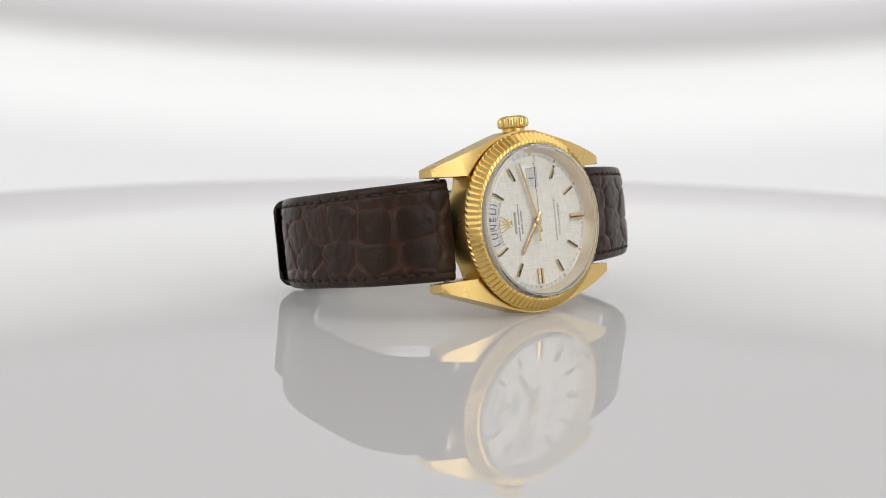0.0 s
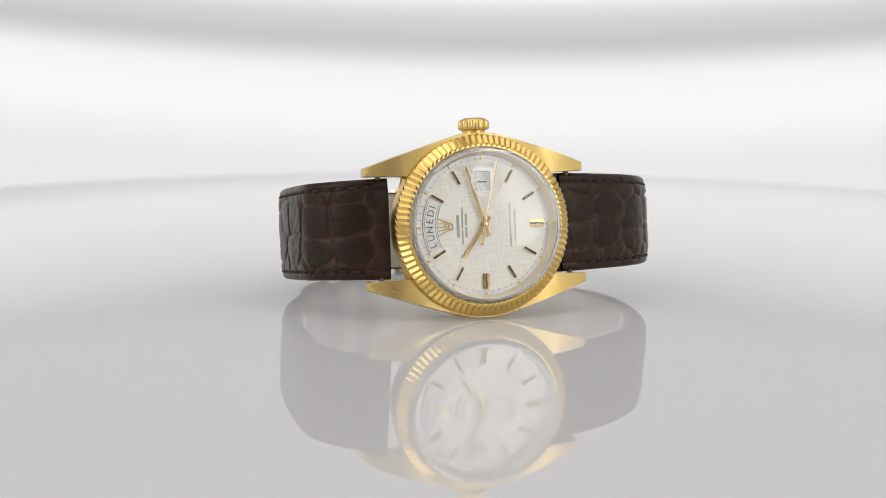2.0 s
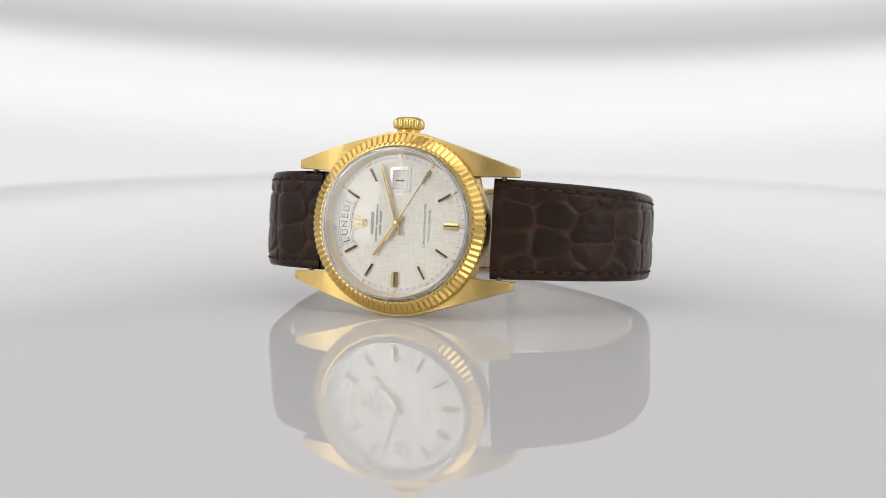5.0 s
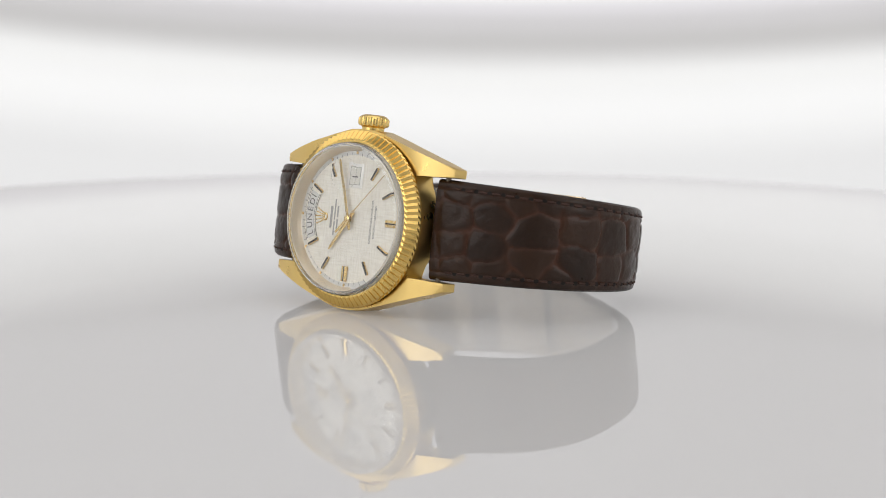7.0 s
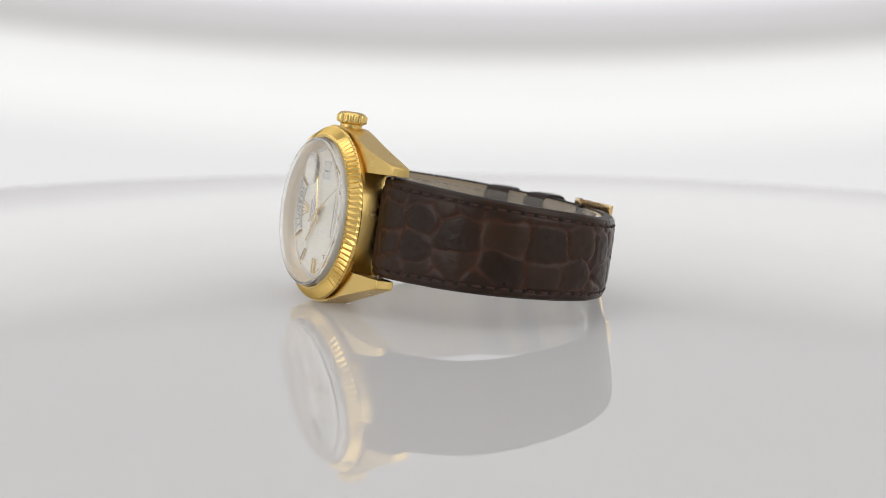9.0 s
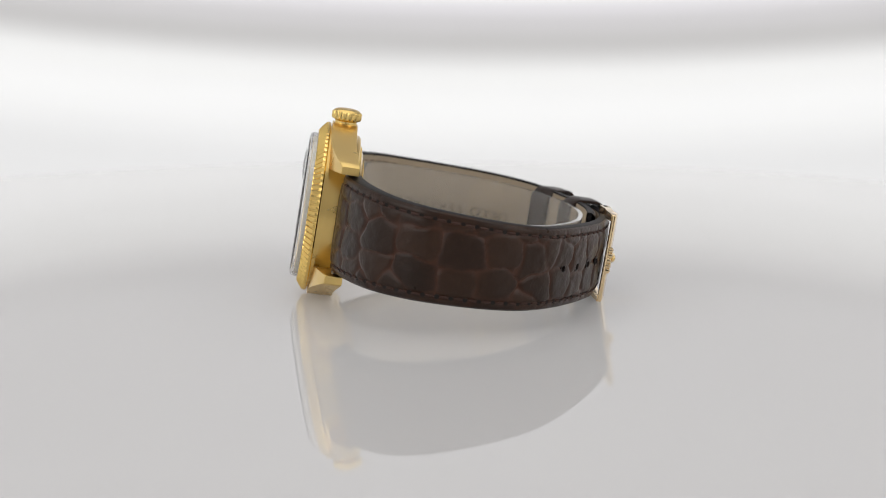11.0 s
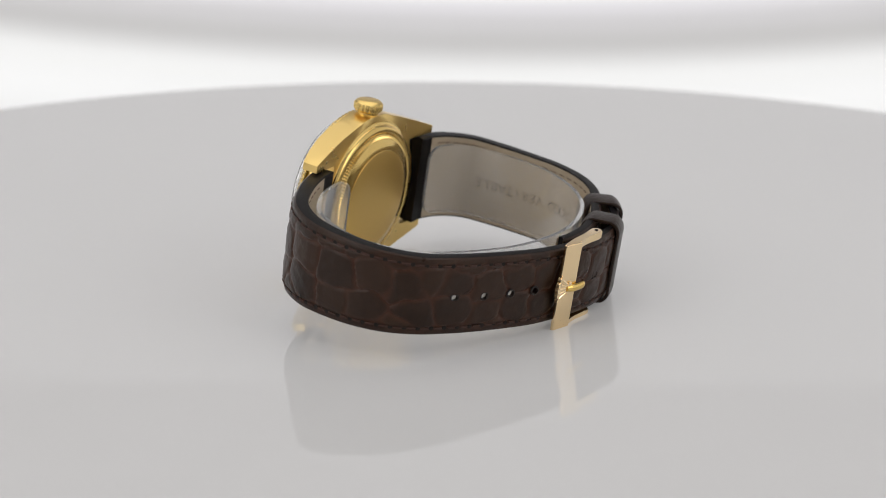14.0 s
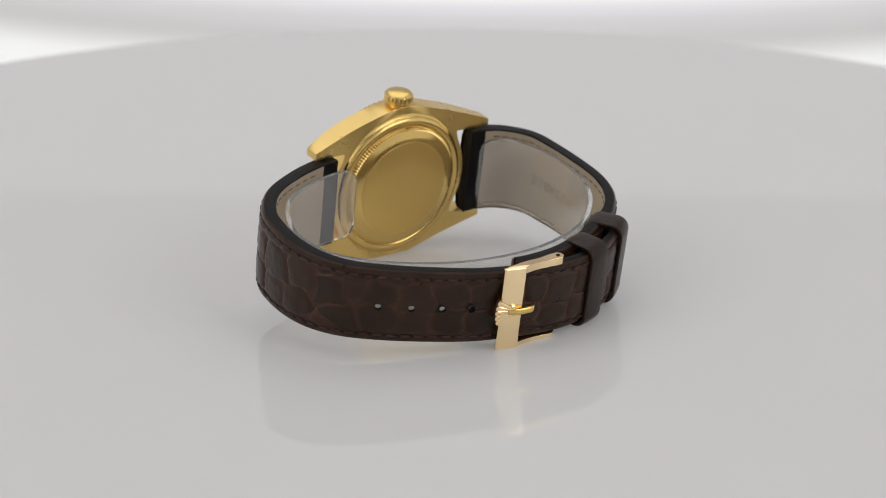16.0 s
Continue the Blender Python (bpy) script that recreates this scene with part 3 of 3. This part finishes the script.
    for i in range(int(4.8 / length * n), n):
        x, z = line[i] - norm[i] * th[i]
        cur = [lin.verts.new((x, v * (hw[i] - 0.25), z)) for v in cols]
        if prev:
            for j in range(36):
                if not open_at((s[i] + s[i - 1]) / 2, (cols[j] + cols[j + 1]) / 2 * (hw[i] - 0.25)):
                    lin.faces.new((prev[j], cur[j], cur[j + 1], prev[j + 1]))
        prev = cur
    prev = None
    for i in range(0, int(5.5 / length * n), 3):
        cur = ring(rim, i, th[i] - 0.06, hw[i] - 0.2)
        if prev:
            rim.faces.new((prev[0], cur[0], cur[1], prev[1]))
        prev = cur
    bmesh.ops.recalc_face_normals(rim, faces=rim.faces)

    def at(dist, y, lift):
        """A pose on the strip: x along it, z outwards."""
        f = dist / length * (n - 1)
        i = min(int(f), n - 2)
        p = line[i] + (line[i + 1] - line[i]) * (f - i)
        q, o = tang[i], norm[i]
        m4 = Matrix(((q[0], 0, o[0], (p[0] + o[0] * lift) * MM), (0, 1, 0, y * MM), (q[1], 0, o[1], (p[1] + o[1] * lift) * MM), (0, 0, 0, 1)))
        if m4.to_3x3().determinant() < 0:
            m4 = m4 @ Matrix.Diagonal((-1, 1, 1, 1))
        return m4
    return bm, rim, lin, at, length, (lambda d: float(np.interp(d / length, half[0], half[1]))), (lambda d: float(np.interp(d / length, thick[0], thick[1])))


LONG = [(18.6, -5.0), (23, -5.6), (30.6, -8.2), (39.2, -13.2), (44.6, -20.7), (46.2, -29), (45.9, -36), (44, -42), (40.3, -47.3), (34.9, -51.6), (29.2, -55.2), (23.5, -58.3), (17, -61.3), (10.5, -63.2), (3.5, -64.7), (-3.5, -65.2), (-10.5, -64.2), (-17, -61.7), (-23, -57.9), (-27.0, -54.4)]
SHORT = [(-18.6, -5.0), (-23, -5.4), (-29, -8.2), (-33.6, -14), (-34.7, -22), (-34.8, -30), (-34.1, -38.2), (-31.2, -45.8), (-26, -51.8), (-19, -55.9), (-11, -59.6), (-3, -61.5), (4, -61.7), (8, -61.0)]


HOLES = ((34.7, -51.2), (29.1, -55.1), (23.7, -58.2), (18.2, -60.5))


def make_strap(name, path, half, thick, seed, label, stitch_to, punched=()):
    face, rim, lin, at, length, width, deep = strap_mesh(path, half, thick, seed, punched)
    bmesh.ops.recalc_face_normals(face, faces=face.faces)
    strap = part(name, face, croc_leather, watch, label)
    part("painted_edge", rim, edge_paint, strap, "near-black painted edge")
    lin_ob = part("lining", lin, beige_lining, strap, "beige leather lining")
    a = part("stitch", lathe([(0, -0.95), (0.2, -0.75), (0.26, 0), (0.2, 0.75), (0, 0.95)], 8), thread, strap)
    a.data.transform(pose(0, 0, 0, 0, 90))
    inner = part("stitch", lathe([(0, -0.9), (0.13, -0.7), (0.16, 0), (0.13, 0.7), (0, 0.9)], 8), thread_pale, strap)
    inner.data.transform(pose(0, 0, 0, 0, 90))
    inner.matrix_basis = at(8.0, width(8) - 1.6, -deep(8) - 0.02)
    # dark caps with the shade of the needle holes painted on
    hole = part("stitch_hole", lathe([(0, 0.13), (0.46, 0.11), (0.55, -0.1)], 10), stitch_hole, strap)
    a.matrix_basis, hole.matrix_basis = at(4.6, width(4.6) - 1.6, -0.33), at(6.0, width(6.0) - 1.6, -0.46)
    d = 4.6
    first = True
    while d < stitch_to:
        for sg in (1, -1):
            y = sg * (width(d) - 1.6)
            if not (first and sg == 1):
                again(a, at(d, y, -0.33), strap)
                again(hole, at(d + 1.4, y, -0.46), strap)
            if d > 7 and d < length - 20:
                again(inner, at(d + 0.7, y, -deep(d) - 0.02), strap)
        first = False
        d += 2.85
    return strap, lin_ob, at, length


def len_of(path):
    return spline(path, 50)[1]


def make_straps():
    s1 = make_strap("strap_long_end", LONG, ([0, 0.12, 0.45, 0.8, 1], [10.2, 9.8, 8.3, 8.0, 7.9]), ([0, 0.15, 0.7, 1], [4.2, 3.6, 2.6, 2.4]), 5,
                    "dark brown scaled leather strap end with punched holes", len_of(LONG) - 3, HOLES)
    s2 = make_strap("strap_buckle_end", SHORT, ([0, 0.15, 0.6, 1], [10.2, 9.9, 9.3, 8.5]), ([0, 0.2, 0.8, 1], [4.2, 3.6, 2.6, 2.4]), 8,
                    "dark brown scaled leather strap end with buckle", len_of(SHORT) - 14)
    return s1, s2


make_case(), make_bezel(), make_crystal(), make_dial(), make_crown(), make_caseback()
seconds_pointer = make_pointers()
(strap_long, lining_long, at_long, len_long), (strap_short, lining_short, at_short, len_short) = make_straps()


def along(at, length, x, z):
    """The distance along a strap at which it passes nearest to a place."""
    def off(d):
        p = at(d, 0, 0).translation
        return math.hypot(p.x / MM - x, p.z / MM - z)
    return min((length * k / 600 for k in range(601)), key=off)


def make_holes():
    """Punched holes along the tail; pale discs paint the light in some."""
    h = part("strap_hole", lathe([(0.66, -2.4), (0.66, -0.2), (0.72, 0.0), (0.85, 0.03), (1.0, -0.03), (1.08, -0.2)], 24), loop_leather, strap_long)
    ds = [along(at_long, len_long, x, z) for x, z in HOLES + ((-0.5, -64),)]
    h.matrix_basis = at_long(ds[0], 0, 0.0)
    for d in ds[1:]:
        again(h, at_long(d, 0, 0.0), strap_long)
    light_disc = part("hole_light_disc", lathe([(0, 0.02), (0.62, 0.02), (0.62, -0.2), (0, -0.2)], 20), filler_white, strap_long, "pale disc painted as light shining through a hole")
    light_disc.matrix_basis = at_long(ds[0], 0, -0.72)
    for d in ds[1:3]:
        again(light_disc, at_long(d, 0, -0.72), strap_long)


def make_words():
    """Two words stamped upside down into the lining of the buckle end."""
    text = "CROCO VERITABLE"
    stamped = None
    for i, ch in enumerate(text):
        if ch == " ":
            continue
        d = 22.8 + 2.14 * (len(text) - 1 - i)
        p = at_short(d, 0, -3.66 + 0.0181 * (d - 18.4)).copy()
        t, o = p.to_3x3() @ Vector((1, 0, 0)), p.to_3x3() @ Vector((0, 0, 1))
        up, face = Vector((0, -1, 0)), -o
        right = up.cross(face)
        m = Matrix((right, up, face)).transposed().to_4x4()
        m.translation = p.translation
        ob = part("letter", lettering(ch, 3.25, 0.03), stamp_brown, strap_short)
        ob.matrix_basis = m


def band(at, d, width, half, thick, lift, name, mat, label):
    """A closed leather loop round the strap at distance d."""
    bm = bmesh.new()
    pts = []
    hh, zz = half, lift
    low = -7.2
    n = 8
    corners = ((hh, zz), (-hh, zz), (-hh, low), (hh, low))
    for q, (cy, cz) in enumerate(corners):
        sy, sz = (1 if cy > 0 else -1), (1 if cz > -1 else -1)
        r = 2.0
        base = {(1, 1): 0, (-1, 1): 90, (-1, -1): 180, (1, -1): 270}[(sy, sz)]
        for k in range(n + 1):
            a = radians(base + 90 * k / n)
            pts.append((cy - sy * r + r * math.cos(a), cz - sz * r + r * math.sin(a), math.cos(a), math.sin(a)))
    prof = [(-width / 2, 0.0), (-width / 2 - 0.03, thick * 0.6), (-width / 2 + 0.12, thick * 0.9), (-width / 2 + 0.5, thick), (-width / 6, thick * 1.12), (width / 6, thick * 1.12), (width / 2 - 0.5, thick), (width / 2 - 0.12, thick * 0.9), (width / 2 + 0.03, thick * 0.6), (width / 2, 0.0)]
    rings = []
    for y, z, cy, cz in pts:
        rings.append([bm.verts.new((x, y + cy * h, z + cz * h)) for x, h in prof])
    for i in range(len(rings)):
        a, b = rings[i], rings[(i + 1) % len(rings)]
        for k in range(len(prof)):
            bm.faces.new((a[k], a[(k + 1) % len(prof)], b[(k + 1) % len(prof)], b[k]))
    bmesh.ops.recalc_face_normals(bm, faces=bm.faces)
    ob = part(name, bm, mat, strap_short, label)
    ob.matrix_basis = at(d, 0, 0)
    return ob


def make_buckle():
    m = at_long(along(at_long, len_long, 10.8, -63.1), 0, 0.35)
    outline_h = 9.2
    bits = [box(4.5, 2 * (outline_h + 0.5), 1.0, 0.38, 3)]
    for v in bits[0].verts:
        v.co.x *= 0.9 + 0.18 * (abs(v.co.y) / outline_h) ** 2
    buckle = tagged(part("buckle", moved(bits[0], pose(0, 0, 0.75)), gold_pale, watch, "polished pale gold pin buckle"))
    buckle.matrix_basis = m
    for sg in (1, -1):
        prof = [(-1.7, 1.1), (1.2, 1.12), (2.6, 0.7), (4.4, 0.0), (6.4, -0.55), (8.4, -0.85), (10.2, -1.05), (11.5, -1.45), (12.1, -2.3), (11.9, -3.2), (11.0, -3.7), (9.9, -3.5), (8.4, -2.7), (6.4, -2.1), (4.2, -1.6), (2.2, -1.1), (0.5, -0.5), (-1.7, 0.2)]
        arm = prism([(x, z) for x, z in prof], -0.8, 0.8, 0.15)
        part("side_arm", moved(arm, pose(0, sg * (outline_h - 0.28), 0, 90)), gold_pale, buckle)
        # near-black disc painted for the dark of the pivot hole
        part("pivot_hole_shade", moved(lathe([(0, -0.1), (0.42, -0.1), (0.42, 0.08), (0, 0.08)], 16), pose(10.8, sg * (outline_h + 0.5), -2.5, 90)), stitch_hole, buckle)
    tongue, _ = spline([(5.4, 0.5), (4.6, 1.25), (3.0, 1.6), (1.0, 1.75), (-0.8, 1.5)], 14)
    bm = bmesh.new()
    rings = []
    for i, (x, z) in enumerate(tongue):
        rr = 0.82 if 1 < i < 12 else 0.66
        rings.append([bm.verts.new((x, rr * math.cos(a), z + rr * 0.8 * math.sin(a))) for a in np.linspace(0, 2 * math.pi, 12, endpoint=False)])
    for a, b in zip(rings, rings[1:]):
        for k in range(12):
            bm.faces.new((a[k], a[(k + 1) % 12], b[(k + 1) % 12], b[k]))
    bm.faces.new(rings[0][::-1]), bm.faces.new(rings[-1])
    part("tongue", bm, gold_polished, buckle, "rounded gold tongue")
    bits = []
    for k in range(5):
        a = -24 + 12 * k
        bits.append(moved(box(2.3, 0.46, 0.5, 0.12, 1), pose(0, 0, 0, 0, 0, a) @ pose(1.6, 0, 0)))
        bits.append(moved(lathe([(0, 0.5), (0.3, 0.35), (0.36, -0.2)], 10), pose(0, 0, 0, 0, 0, a) @ pose(2.8, 0, 0)))
    bits.append(moved(box(0.7, 1.5, 0.6, 0.15, 1), pose(0.4, 0, 0)))
    part("emblem", moved(joined(*bits), pose(0.7, 0, 1.35, 0, 0, 180) @ Matrix.Diagonal((1.45, 1.95, 1.4, 1))), gold_pale, buckle, "raised gold emblem")


make_holes(), make_words(), make_buckle()
band(at_long, along(at_long, len_long, -11.3, -64.0), 5.8, 8.75, 0.72, 0.0, "keeper", croc_leather, "dark leather fixed keeper loop")
band(at_long, along(at_long, len_long, -22.9, -58.0), 5.8, 8.75, 0.72, 0.0, "keeper", croc_leather, "dark leather sliding keeper loop")


# ---- clear cuff inside the strap ----
def make_cuff():
    pts = [(14.3, -11.2), (20, -11.0), (28, -13.2), (35.5, -17.8), (40, -24.5), (42, -32), (40.5, -40), (36, -46), (28.5, -51), (19.5, -55), (10, -57.0), (0, -57.2), (-10, -55), (-18, -51), (-25.0, -44.3), (-29.4, -36), (-30.7, -27), (-29.6, -18.5), (-26.5, -13), (-20.4, -10.3)]
    line, length = spline(pts, 360)
    t = np.gradient(line, axis=0)
    t /= np.linalg.norm(t, axis=1)[:, None]
    o = np.stack([t[:, 1], -t[:, 0]], 1)
    bm = bmesh.new()
    rows = []
    for i in range(len(line)):
        end = min(i, len(line) - 1 - i) * length / (len(line) - 1)
        w = 8.3 if end > 3.0 else 5.3 + math.sqrt(9.0 - (3.0 - end) ** 2)
        a, b = line[i] + o[i] * 0.45, line[i] - o[i] * 0.45
        rows.append([bm.verts.new((a[0], w, a[1])), bm.verts.new((a[0], -w, a[1])), bm.verts.new((b[0], -w, b[1])), bm.verts.new((b[0], w, b[1]))])
    for a, b in zip(rows, rows[1:]):
        for k in range(4):
            bm.faces.new((a[k], a[(k + 1) % 4], b[(k + 1) % 4], b[k]))
    bm.faces.new(rows[0]), bm.faces.new(rows[-1][::-1])
    bmesh.ops.recalc_face_normals(bm, faces=bm.faces)
    ob = part("plastic_cuff", bm, cuff_clear, None, "clear plastic cuff holding the strap open")
    ob.visible_shadow = False
    return tagged(ob, category="cuff")


cuff = make_cuff()


# ---- movement ----
def motions():
    """The disc turns evenly and from eleven seconds on tips towards the camera; watch and cuff ride on it."""
    tips = [(0, 8.3), (1, 8.57), (2, 8.8), (3, 8.85), (4, 8.85), (6, 8.83), (8, 8.75), (9, 8.7), (10, 8.88), (10.6, 9.25), (11, 9.65), (11.3, 10.1), (11.6, 10.8), (12, 11.9)]
    tips += [(12.5, 13.1), (13, 14.25), (13.5, 15.4), (14, 16.4), (14.5, 17.5), (15, 18.6), (15.5, 19.75), (16, 20.85)]
    watch_in = pose(0, 0, 0, 90) @ pose(-0.00202, 0.01139, 0.02995) @ pose(0, 0, 0, -9.07)
    disc_rows, watch_rows = [], []
    for t, tip in tips:
        spin = pose(0, 0, PIVOT, tip - DIP) @ pose(0, 0, 0, 0, 0, 40.45 - 11.535 * t)
        disc_rows.append((t, spin @ pose(0, 0, -PIVOT)))
        watch_rows.append((t, spin @ watch_in))
    walk(turntable, disc_rows)
    walk(watch, watch_rows)
    walk(cuff, watch_rows)
    walk(seconds_pointer, [(t, pose(0, 0, (DIAL + 1.15) * MM, 0, 0, 89 - 6 * t)) for t in (0, 4, 8, 12, 16)])


motions()
